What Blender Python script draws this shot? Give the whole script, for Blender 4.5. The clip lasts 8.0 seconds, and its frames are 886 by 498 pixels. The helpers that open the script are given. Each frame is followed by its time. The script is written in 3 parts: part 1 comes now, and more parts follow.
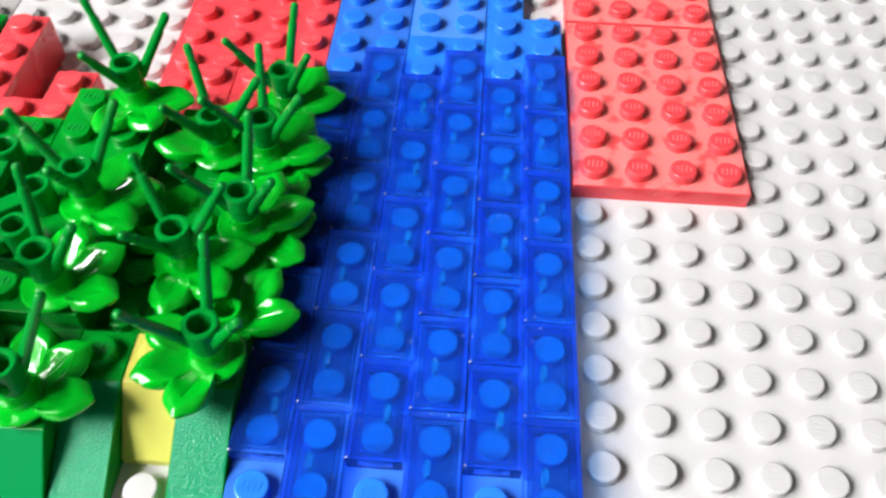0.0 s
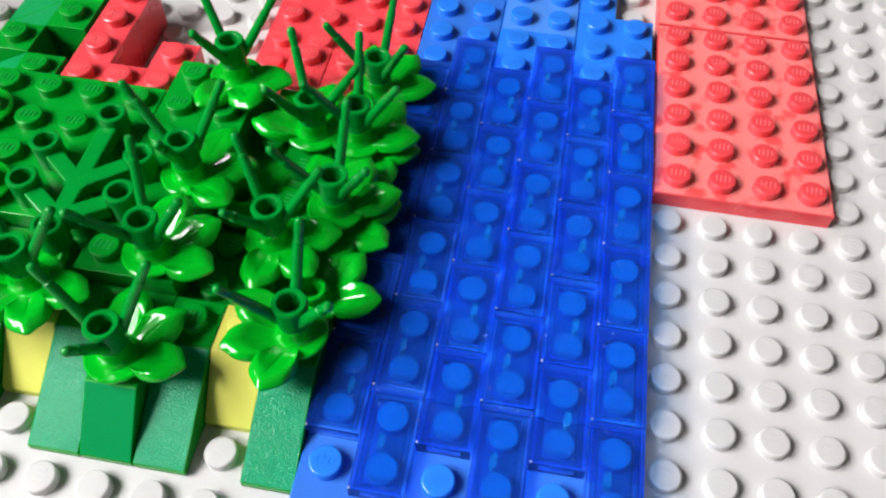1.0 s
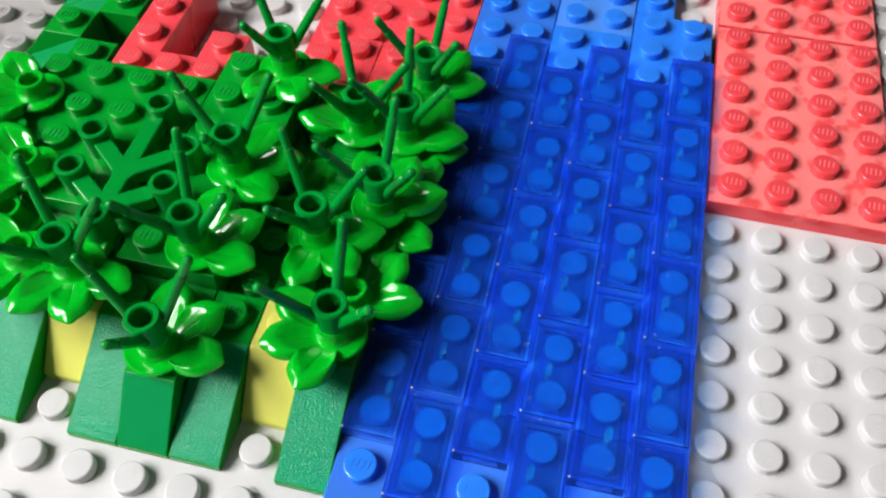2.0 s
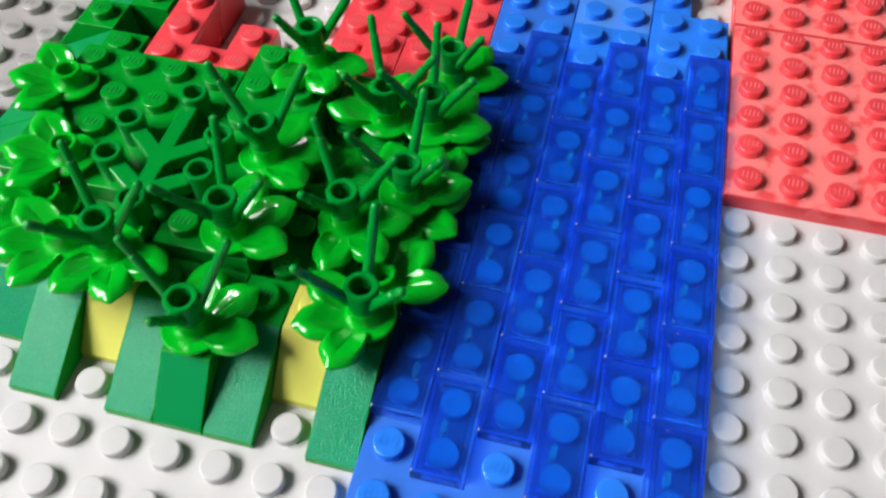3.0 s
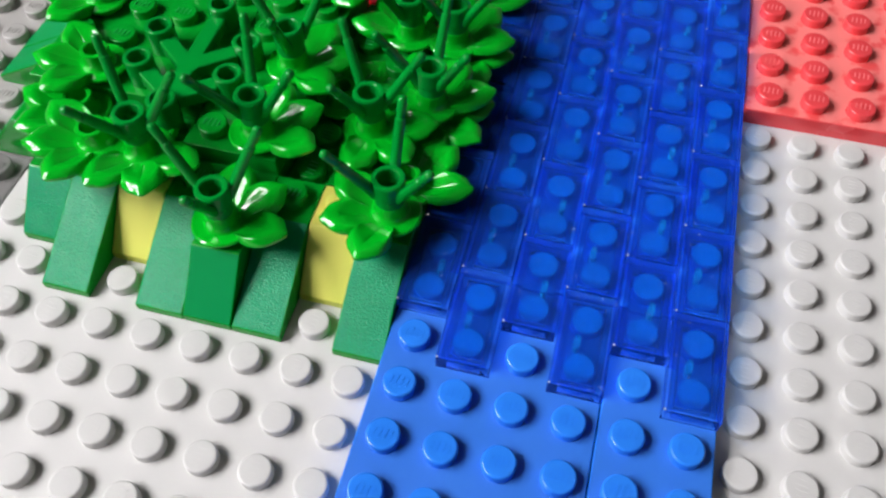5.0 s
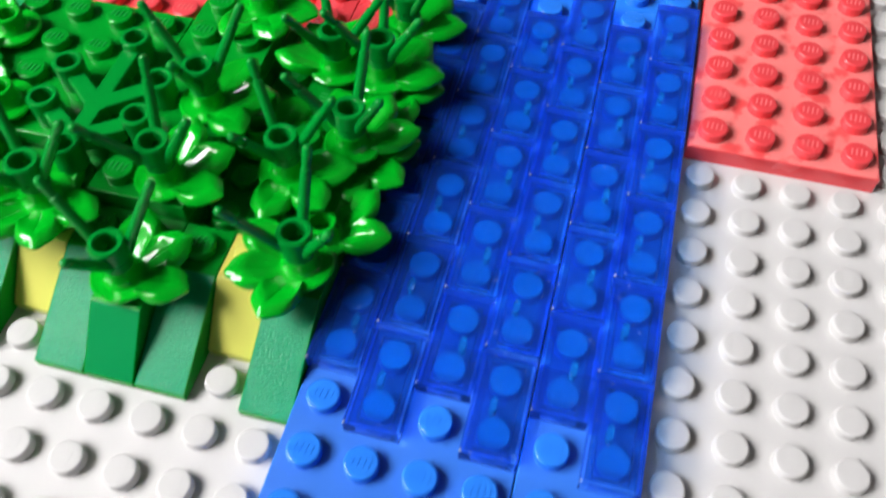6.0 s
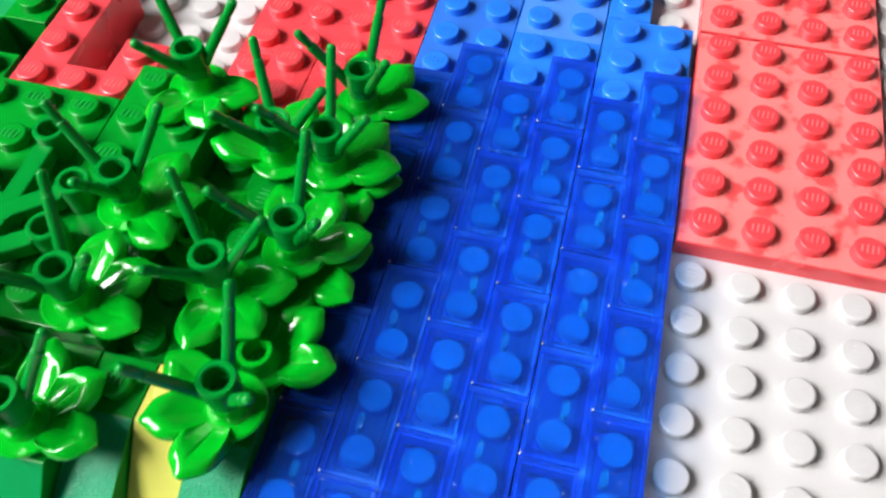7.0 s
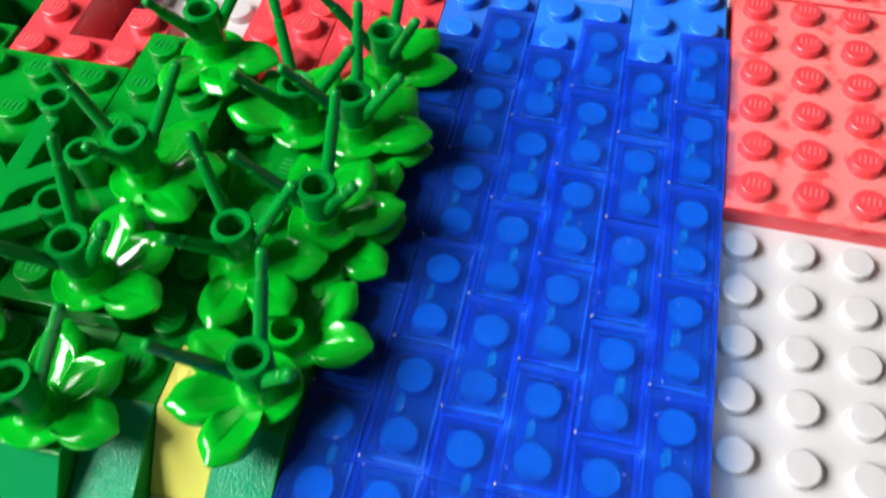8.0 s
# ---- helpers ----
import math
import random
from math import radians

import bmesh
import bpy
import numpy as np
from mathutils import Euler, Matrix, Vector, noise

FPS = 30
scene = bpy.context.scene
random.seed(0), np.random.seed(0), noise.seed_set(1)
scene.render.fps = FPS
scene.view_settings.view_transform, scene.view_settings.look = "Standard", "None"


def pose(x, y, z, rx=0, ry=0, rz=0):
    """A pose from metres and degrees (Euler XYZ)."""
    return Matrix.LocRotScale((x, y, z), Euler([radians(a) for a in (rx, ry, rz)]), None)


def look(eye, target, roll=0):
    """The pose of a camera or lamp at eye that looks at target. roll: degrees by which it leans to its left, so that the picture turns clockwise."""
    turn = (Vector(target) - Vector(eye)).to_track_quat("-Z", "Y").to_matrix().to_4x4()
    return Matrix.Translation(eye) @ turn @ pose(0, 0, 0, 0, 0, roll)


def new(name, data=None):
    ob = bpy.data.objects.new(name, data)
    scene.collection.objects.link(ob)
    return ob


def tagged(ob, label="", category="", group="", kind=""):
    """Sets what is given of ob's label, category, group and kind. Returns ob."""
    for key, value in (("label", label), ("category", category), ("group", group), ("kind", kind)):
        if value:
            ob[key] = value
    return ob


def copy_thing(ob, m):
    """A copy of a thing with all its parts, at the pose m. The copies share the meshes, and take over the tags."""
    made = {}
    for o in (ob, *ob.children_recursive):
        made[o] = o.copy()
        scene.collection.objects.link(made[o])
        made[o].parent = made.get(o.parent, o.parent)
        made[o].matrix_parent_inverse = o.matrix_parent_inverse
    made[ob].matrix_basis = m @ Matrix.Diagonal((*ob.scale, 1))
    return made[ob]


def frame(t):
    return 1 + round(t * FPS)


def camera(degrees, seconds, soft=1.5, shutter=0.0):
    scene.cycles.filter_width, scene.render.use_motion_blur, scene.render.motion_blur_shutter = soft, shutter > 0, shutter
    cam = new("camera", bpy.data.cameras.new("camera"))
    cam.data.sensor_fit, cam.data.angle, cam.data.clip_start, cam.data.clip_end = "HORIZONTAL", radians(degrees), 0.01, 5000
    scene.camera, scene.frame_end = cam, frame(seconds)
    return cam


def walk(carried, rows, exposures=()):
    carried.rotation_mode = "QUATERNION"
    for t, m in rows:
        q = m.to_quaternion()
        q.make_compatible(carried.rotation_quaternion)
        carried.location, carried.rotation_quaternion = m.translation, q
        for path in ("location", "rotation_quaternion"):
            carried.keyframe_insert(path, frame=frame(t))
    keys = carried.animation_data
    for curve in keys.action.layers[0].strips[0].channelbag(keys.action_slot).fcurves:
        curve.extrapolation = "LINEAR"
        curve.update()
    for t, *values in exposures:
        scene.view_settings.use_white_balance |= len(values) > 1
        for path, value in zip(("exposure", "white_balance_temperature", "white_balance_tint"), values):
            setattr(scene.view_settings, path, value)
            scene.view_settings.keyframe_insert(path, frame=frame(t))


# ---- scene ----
U = 0.008        # the pitch of the studs: all plan numbers below are in studs
MM = 0.001
cam = camera(56.5, 8.0, soft=2.2, shutter=0.5)
# seconds; eye in studs from the front corner of the red plate beside the water; turn in degrees
ROWS = [
    (0.0, -2.205, -12.749, 13.928, 38.47, -1.07, 3.74),
    (0.5, -2.555, -12.971, 14.223, 37.16, -1.20, 7.34),
    (1.0, -2.815, -12.724, 14.495, 36.49, -1.20, 9.71),
    (1.5, -3.175, -12.425, 14.370, 36.20, -0.86, 11.58),
    (1.7, -2.956, -12.317, 14.361, 35.90, -0.09, 12.60),
    (2.8, -3.169, -12.502, 14.645, 35.43, -0.36, 13.64),
    (3.0, -3.281, -12.928, 14.652, 35.69, -0.43, 13.77),
    (3.5, -3.294, -13.490, 15.320, 35.50, -0.28, 14.03),
    (4.0, -3.264, -13.584, 15.223, 35.50, -0.20, 14.18),
    (4.5, -3.532, -14.081, 14.644, 35.51, -0.09, 14.28),
    (4.7, -3.457, -14.561, 14.190, 35.40, -0.01, 14.38),
    (5.8, -2.107, -13.567, 13.572, 34.64, 0.06, 14.47),
    (6.0, -1.999, -12.789, 13.797, 34.50, 0.04, 14.41),
    (6.5, -2.114, -11.100, 13.776, 34.22, 0.14, 14.25),
    (7.0, -1.969, -9.658, 13.465, 33.79, 0.38, 13.98),
    (7.5, -2.937, -8.760, 12.842, 33.54, 0.37, 13.34),
    (8.0, -2.804, -9.754, 12.396, 33.83, 0.36, 12.66),
]
walk(cam, [(t, pose(x * U, y * U, z * U, rx, ry, rz)) for t, x, y, z, rx, ry, rz in ROWS],
     exposures=[(0.0, 0.63), (0.5, 0.53), (1.0, 0.38), (1.7, 0.28), (3.5, 0.15), (4.7, 0.06), (6.0, 0.32), (6.5, 0.46), (7.0, 0.62), (7.5, 0.6), (8.0, 0.5)])

# ---- light: daylight through one window beside the table ----
world = bpy.data.worlds.new("daylight")
scene.world = world
world.use_nodes = True
wn = world.node_tree.nodes
sky = wn.new("ShaderNodeTexSky")
sky.sky_type, sky.sun_disc = "NISHITA", False
sky.sun_elevation, sky.sun_rotation = radians(40), radians(90)
world.node_tree.links.new(sky.outputs[0], wn["Background"].inputs[0])
wn["Background"].inputs[1].default_value = 0.08
WALL_X, WIN_Y = -0.68, -0.27
lamp = bpy.data.lights.new("window_daylight", "AREA")
lamp.shape, lamp.size, lamp.size_y, lamp.energy, lamp.color = "RECTANGLE", 0.68, 0.60, 36.0, (0.99, 0.978, 0.982)
lamp_ob = new("window_daylight", lamp)
lamp_ob.matrix_world = look((WALL_X - 0.09, WIN_Y, 0.69), (0.0, WIN_Y + 0.2, 0.47))


# ---- materials ----
def mat(name, color, rough=0.22, vary=0.06, grain=0.0, grain_scale=900.0, dust=0.0, bump=0.015, spec=0.5, under=None):
    """Moulded plastic: slight mottling, uneven gloss, hairline scratches; grain for the pebbled slope faces."""
    m = bpy.data.materials.new(name)
    m.use_nodes = True
    nt = m.node_tree
    n, l = nt.nodes, nt.links
    b = n["Principled BSDF"]
    b.inputs["Specular IOR Level"].default_value = spec
    co = n.new("ShaderNodeTexCoord")
    info = n.new("ShaderNodeObjectInfo")
    big = n.new("ShaderNodeTexNoise")
    big.inputs["Scale"].default_value, big.inputs["Detail"].default_value = 90.0, 4.0
    geo = n.new("ShaderNodeNewGeometry")
    l.new(geo.outputs["Position"], big.inputs["Vector"])
    mixv = n.new("ShaderNodeMath")
    mixv.operation = "MULTIPLY_ADD"
    l.new(big.outputs[0], mixv.inputs[0])
    mixv.inputs[1].default_value = 2 * vary
    mixv.inputs[2].default_value = 1 - vary
    rnd = n.new("ShaderNodeMath")
    rnd.operation = "MULTIPLY_ADD"
    l.new(info.outputs["Random"], rnd.inputs[0])
    rnd.inputs[1].default_value, rnd.inputs[2].default_value = vary * 0.8, 1 - vary * 0.4
    mul = n.new("ShaderNodeMath")
    mul.operation = "MULTIPLY"
    l.new(mixv.outputs[0], mul.inputs[0])
    l.new(rnd.outputs[0], mul.inputs[1])
    sc = n.new("ShaderNodeVectorMath")
    sc.operation = "SCALE"
    sc.inputs[0].default_value = color
    l.new(mul.outputs[0], sc.inputs["Scale"])
    out = sc.outputs[0]
    fine = n.new("ShaderNodeTexNoise")
    fine.inputs["Scale"].default_value, fine.inputs["Detail"].default_value = grain_scale, 3.0
    l.new(geo.outputs["Position"], fine.inputs["Vector"])
    if grain:
        fine.inputs["Detail"].default_value = 1.5
        # the colour lightens and darkens with the bumps to paint their sparkle
        sparkle = n.new("ShaderNodeMapRange")
        sparkle.inputs[1].default_value, sparkle.inputs[2].default_value = 0.3, 0.7
        sparkle.inputs[3].default_value, sparkle.inputs[4].default_value = 0.88, 1.14
        l.new(fine.outputs[0], sparkle.inputs[0])
        sp = n.new("ShaderNodeVectorMath")
        sp.operation = "SCALE"
        l.new(out, sp.inputs[0])
        l.new(sparkle.outputs[0], sp.inputs["Scale"])
        out = sp.outputs[0]
    if dust:
        ramp = n.new("ShaderNodeMapRange")
        ramp.inputs[1].default_value, ramp.inputs[2].default_value = 0.53, 0.62
        patch = n.new("ShaderNodeTexNoise")
        patch.inputs["Scale"].default_value, patch.inputs["Detail"].default_value = 260.0, 5.0
        l.new(geo.outputs["Position"], patch.inputs["Vector"])
        l.new(patch.outputs[0], ramp.inputs[0])
        d = n.new("ShaderNodeMath")
        d.operation = "MULTIPLY"
        d.inputs[1].default_value = dust
        l.new(ramp.outputs[0], d.inputs[0])
        mx = n.new("ShaderNodeMix")
        mx.data_type = "RGBA"
        l.new(d.outputs[0], mx.inputs[0])
        l.new(out, mx.inputs[6])
        mx.inputs[7].default_value = (*(under or tuple(min(1, 0.6 * c + 0.25) for c in color)), 1)
        out = mx.outputs[2]
    l.new(out, b.inputs["Base Color"])
    r = n.new("ShaderNodeMapRange")
    r.inputs[3].default_value, r.inputs[4].default_value = rough * 0.75, rough * 1.35
    l.new(big.outputs[0], r.inputs[0])
    l.new(r.outputs[0], b.inputs["Roughness"])
    bp = n.new("ShaderNodeBump")
    bp.inputs["Strength"].default_value = max(grain, bump)
    bp.inputs["Distance"].default_value = 0.0004 if grain else 0.0002
    l.new(fine.outputs[0], bp.inputs["Height"])
    l.new(bp.outputs[0], b.inputs["Normal"])
    return m


def clear_plastic(name, tint, rough=0.0, scuff=0.0, worn=(0.012, 0.084, 0.59)):
    """Clear dyed plastic that bends the light: the dye is taken up where it leaves the shell; scuff: worn, dusty
    patches, and on the rib its painted bright cyan.
    """
    m = bpy.data.materials.new(name)
    m.use_nodes = True
    nt = m.node_tree
    n, l = nt.nodes, nt.links
    n.remove(n["Principled BSDF"])
    g = n.new("ShaderNodeBsdfGlass")
    g.inputs["Color"].default_value = (*tint, 1)
    g.inputs["Roughness"].default_value, g.inputs["IOR"].default_value = rough, 1.45
    out = g.outputs[0]
    geo = n.new("ShaderNodeNewGeometry")
    wave = n.new("ShaderNodeTexNoise")
    wave.inputs["Scale"].default_value, wave.inputs["Detail"].default_value = 260.0, 2.0
    l.new(geo.outputs["Position"], wave.inputs["Vector"])
    bp = n.new("ShaderNodeBump")
    bp.inputs["Strength"].default_value, bp.inputs["Distance"].default_value = 0.12, 0.0004
    l.new(wave.outputs[0], bp.inputs["Height"])
    l.new(bp.outputs[0], g.inputs["Normal"])
    if scuff:
        d = n.new("ShaderNodeBsdfDiffuse")
        ns = n.new("ShaderNodeTexNoise")
        ns.inputs["Scale"].default_value, ns.inputs["Detail"].default_value = 160.0, 5.0
        l.new(geo.outputs["Position"], ns.inputs["Vector"])
        rg = n.new("ShaderNodeMapRange")
        rg.inputs[1].default_value, rg.inputs[2].default_value = 0.3, 0.7
        rg.inputs[3].default_value, rg.inputs[4].default_value = scuff * 0.7, scuff * 1.3
        l.new(ns.outputs[0], rg.inputs[0])
        sk = n.new("ShaderNodeTexNoise")
        sk.inputs["Scale"].default_value, sk.inputs["Detail"].default_value = 1500.0, 1.0
        l.new(geo.outputs["Position"], sk.inputs["Vector"])
        sr = n.new("ShaderNodeMapRange")
        sr.inputs[1].default_value, sr.inputs[2].default_value = 0.73, 0.79
        l.new(sk.outputs[0], sr.inputs[0])
        dc = n.new("ShaderNodeMix")
        dc.data_type = "RGBA"
        l.new(sr.outputs[0], dc.inputs[0])
        dc.inputs[6].default_value, dc.inputs[7].default_value = (*worn, 1), (0.22, 0.38, 0.85, 1)
        l.new(dc.outputs[2], d.inputs[0])
        hf = n.new("ShaderNodeMath")
        hf.operation = "MULTIPLY_ADD"
        l.new(sr.outputs[0], hf.inputs[0])
        hf.inputs[1].default_value = 0.25
        l.new(rg.outputs[0], hf.inputs[2])
        hz = n.new("ShaderNodeMixShader")
        l.new(hf.outputs[0], hz.inputs[0])
        l.new(out, hz.inputs[1])
        l.new(d.outputs[0], hz.inputs[2])
        out = hz.outputs[0]
    l.new(out, n["Material Output"].inputs[0])
    return m


WHITE = mat("white_plastic", (0.562, 0.549, 0.543), 0.5, 0.03, bump=0.02, spec=0.5)
GREY = mat("light_grey_plastic", (0.40, 0.38, 0.37), 0.22, 0.05)
DARK_GREY = mat("grey_plastic", (0.20, 0.19, 0.19), 0.22, 0.05)
RED = mat("red_plastic", (0.80, 0.062, 0.078), 0.28, 0.05, spec=0.8)
WORN_RED = mat("worn_red_plastic", (0.79, 0.06, 0.072), 0.24, 0.05, spec=0.8)
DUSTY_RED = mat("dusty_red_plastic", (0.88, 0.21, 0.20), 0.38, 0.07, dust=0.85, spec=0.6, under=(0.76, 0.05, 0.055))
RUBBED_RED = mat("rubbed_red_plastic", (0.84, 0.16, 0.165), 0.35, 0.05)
# paler green paints the bright edges of the raised strokes
GLINT_GREEN = mat("glint_green_plastic", (0.006, 0.31, 0.045), 0.3, 0.05)
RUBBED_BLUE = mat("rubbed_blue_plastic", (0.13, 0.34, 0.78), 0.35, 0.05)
# the paler blue paints a reflected sheen on one plate's top
SHEEN_BLUE = mat("sheen_blue_plastic", (0.065, 0.235, 0.70), 0.35, 0.06)
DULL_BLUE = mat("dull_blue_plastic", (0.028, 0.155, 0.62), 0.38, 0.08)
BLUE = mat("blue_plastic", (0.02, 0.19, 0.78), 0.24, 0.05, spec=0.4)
GREEN = mat("dark_green_plastic", (0.0005, 0.26, 0.018), 0.2, 0.06, spec=0.24)
SATIN = mat("satin_green_plastic", (0.001, 0.24, 0.062), 0.45, 0.05, spec=0.1, bump=0.08)
BRIGHT = mat("bright_green_plastic", (0.0005, 0.40, 0.014), 0.1, 0.05, spec=0.5, bump=0.006)
STEM = mat("stem_green_plastic", (0.0003, 0.235, 0.026), 0.18, 0.06, spec=0.25)
PEBBLED = mat("pebbled_green_plastic", (0.001, 0.28, 0.11), 0.2, 0.05, grain=0.42, grain_scale=3600, spec=0.22)
LIME = mat("lime_yellow_plastic", (0.70, 0.67, 0.13), 0.34, 0.04)
WATER_TOP = clear_plastic("clear_blue_plastic", (0.97, 0.98, 1.0), scuff=0.27)
WATER_INNER = clear_plastic("clear_blue_plastic_inner_face", (0.75, 0.88, 0.98), rough=0.16)
WATER_WALL = clear_plastic("clear_blue_plastic_wall", (0.7, 0.8, 1.0), rough=0.25)
# deeper tint at the foot paints the gaps between tiles as dark lines
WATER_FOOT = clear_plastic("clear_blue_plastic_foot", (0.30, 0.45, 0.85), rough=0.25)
# the rib's bright cyan paints the streak of light between the studs
WATER_RIB = clear_plastic("clear_blue_plastic_bright_rib", (0.8, 0.95, 1.0), rough=0.2, scuff=0.75, worn=(0.07, 0.66, 0.9))


def dye(name, tint):
    """The dye in the plastic: it only colours the light that crosses it."""
    m = bpy.data.materials.new(name)
    m.use_nodes = True
    n = m.node_tree.nodes
    n.remove(n["Principled BSDF"])
    t = n.new("ShaderNodeBsdfTransparent")
    t.inputs[0].default_value = (*tint, 1)
    m.node_tree.links.new(t.outputs[0], n["Material Output"].inputs[0])
    return m


# paler tint paints lit stud tops, darker tint the shade round them
DYE_LIT_STUD = dye("blue_dye_lit_stud", (0.15, 0.60, 0.68))
DYE_SHADED_FLOOR = dye("blue_dye_shaded_floor", (0.16, 0.405, 0.545))
DYE_WALL = dye("blue_dye_of_the_deep_walls", (0.33, 0.43, 0.70))
# unseen walls and ceiling, darkened to hold down fill light and pale reflections
WALL = mat("dim_wall", (0.24, 0.236, 0.226), 0.8, 0.03, bump=0.05)
# unseen north wall, kept white as a reflector for sheen on the far plates
BOUNCE_WALL = mat("bounce_wall_white", (0.78, 0.77, 0.75), 0.8, 0.03, bump=0.05)
WOOD = mat("light_wood", (0.42, 0.30, 0.19), 0.5, 0.15)
FRAME = mat("white_frame_paint", (0.80, 0.80, 0.79), 0.4, 0.02)


# ---- mesh helpers ----
def mesh_of(bm, *mats, smooth=True):
    me = bpy.data.meshes.new("mesh")
    bmesh.ops.recalc_face_normals(bm, faces=bm.faces)
    if smooth:
        for fc in bm.faces:
            fc.smooth = True
        for ed in bm.edges:
            if len(ed.link_faces) == 2:
                a, b = (fc.calc_area() for fc in ed.link_faces)
                turn = ed.calc_face_angle(0)
                # a broad flat face stays flat beside its narrow bevel
                if turn > radians(35) or (turn > radians(10) and max(a, b) > 6 * min(a, b)):
                    ed.smooth = False
    bm.to_mesh(me)
    bm.free()
    for m in mats:
        me.materials.append(m)
    return me


def part(name, bm, material, parent, label=""):
    """One mesh object under a thing or a part. bm: a bmesh, or a mesh that alike parts share."""
    me = bm if isinstance(bm, bpy.types.Mesh) else mesh_of(bm, material)
    ob = new(name, me)
    ob.parent = parent
    if label:
        tagged(ob, label)
    return ob


def thing(name, label, category, group="", kind="", at=None):
    ob = new(name)
    ob.empty_display_size = 0.002
    if at is not None:
        ob.matrix_world = at
    return tagged(ob, label, category, group, kind)


def box(x0, y0, z0, x1, y1, z1, bevel=0.00018, bm=None):
    bm = bm or bmesh.new()
    r = bmesh.ops.create_cube(bm, size=1.0)
    vs = r["verts"]
    for v in vs:
        v.co = Vector(((x0 + x1) / 2 + v.co.x * (x1 - x0), (y0 + y1) / 2 + v.co.y * (y1 - y0), (z0 + z1) / 2 + v.co.z * (z1 - z0)))
    if bevel:
        es = list({e for v in vs for e in v.link_edges})
        bmesh.ops.bevel(bm, geom=es, offset=bevel, segments=2, profile=0.5, affect="EDGES")
    return bm


def lathe(profile, seg=28, bm=None, at=(0, 0)):
    """Turns a profile of (radius, height) round the upright axis."""
    bm = bm or bmesh.new()
    rings = []
    for r, z in profile:
        if r <= 0:
            rings.append([bm.verts.new((at[0], at[1], z))])
        else:
            rings.append([bm.verts.new((at[0] + r * math.cos(2 * math.pi * i / seg), at[1] + r * math.sin(2 * math.pi * i / seg), z)) for i in range(seg)])
    for a, b in zip(rings, rings[1:]):
        for i in range(seg):
            j = (i + 1) % seg
            if len(a) == 1 and len(b) > 1:
                bm.faces.new((a[0], b[i], b[j]))
            elif len(b) == 1 and len(a) > 1:
                bm.faces.new((a[i], a[j], b[0]))
            elif len(a) > 1:
                bm.faces.new((a[i], a[j], b[j], b[i]))
    return bm


STUD_H, STUD_R = 1.7 * MM, 2.4 * MM


def stud_bm(bm=None, at=(0, 0), z=0.0, marks=0.1, seg=24, turn=0.0):
    """A stud with a softened rim; the raised maker's word on it is left as plain strokes."""
    bm = lathe([(STUD_R, z - 0.1 * MM), (STUD_R, z + STUD_H - 0.3 * MM), (STUD_R - 0.04 * MM, z + STUD_H - 0.16 * MM), (STUD_R - 0.14 * MM, z + STUD_H - 0.05 * MM),
                (STUD_R - 0.3 * MM, z + STUD_H), (STUD_R - 0.42 * MM, z + STUD_H + 0.004 * MM), (0, z + STUD_H + 0.004 * MM)], seg, bm, at)
    if marks:
        before = set(bm.verts)
        c, s = math.cos(turn), math.sin(turn)
        for k in (-1.17, -0.39, 0.39, 1.17):
            tall = 0.78 if abs(k) < 1 else 0.66
            box((k - 0.13) * MM, -tall * MM, z + STUD_H - 0.02 * MM, (k + 0.13) * MM, tall * MM, z + STUD_H + marks * MM, 0, bm)
        for f in bm.faces:
            if not before & set(f.verts):
                f.material_index = 1
        for v in bm.verts:
            if v not in before:
                x, y = v.co.x + 0.14 * v.co.y, v.co.y
                v.co.x, v.co.y = at[0] + c * x - s * y, at[1] + s * x + c * y
    return bm


STUDS = {}
# the raised strokes: rubbed paler on red and blue, painted as pale glints on green
RUBBED_GLINT = {"dark_green_plastic": GLINT_GREEN, "red_plastic": RUBBED_RED, "worn_red_plastic": RUBBED_RED, "sheen_blue_plastic": RUBBED_BLUE, "dull_blue_plastic": RUBBED_BLUE}


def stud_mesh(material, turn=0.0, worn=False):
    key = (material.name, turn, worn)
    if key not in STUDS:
        STUDS[key] = mesh_of(stud_bm(turn=turn, marks=0.03 if worn else 0.06 if material is WHITE else 0.12 if material in (GREEN, GREY, DARK_GREY) else 0.09), material, RUBBED_GLINT.get(material.name, material))
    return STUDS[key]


GAP = 0.09 * MM
# cells of the water that carry clear tiles
TILED = {(col - 6, y) for col in range(6) for y in (range(-8, 4) if col % 2 else range(-7, 3))}


def brick(name, x0, y0, nx, ny, z0, h, material, label, category, group="", turn=0.0, skip=(), lift=0.0, jog=(0, 0, 0), body=None):
    """A brick or plate on the stud grid. z0, h in studs' pitch; lift in mm where it sits a little proud."""
    t = thing(name, label, category, group, at=pose((x0 + nx / 2 + jog[0]) * U, (y0 + ny / 2 + jog[1]) * U, z0 * U, 0, 0, jog[2]))
    top = h * U + lift * MM
    bm = box(-nx / 2 * U + GAP, -ny / 2 * U + GAP, 0.0, nx / 2 * U - GAP, ny / 2 * U - GAP, top)
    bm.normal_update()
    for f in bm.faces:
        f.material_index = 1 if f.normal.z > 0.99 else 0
    part("body", mesh_of(bm, material, body or material), None, t)
    for i in range(nx):
        for j in range(ny):
            if (x0 + i, y0 + j) not in skip:
                s = part("stud", stud_mesh(material, turn, (x0 + i, y0 + j) in TILED), None, t)
                s.location = ((i + 0.5 - nx / 2) * U, (j + 0.5 - ny / 2) * U, top)
    return t


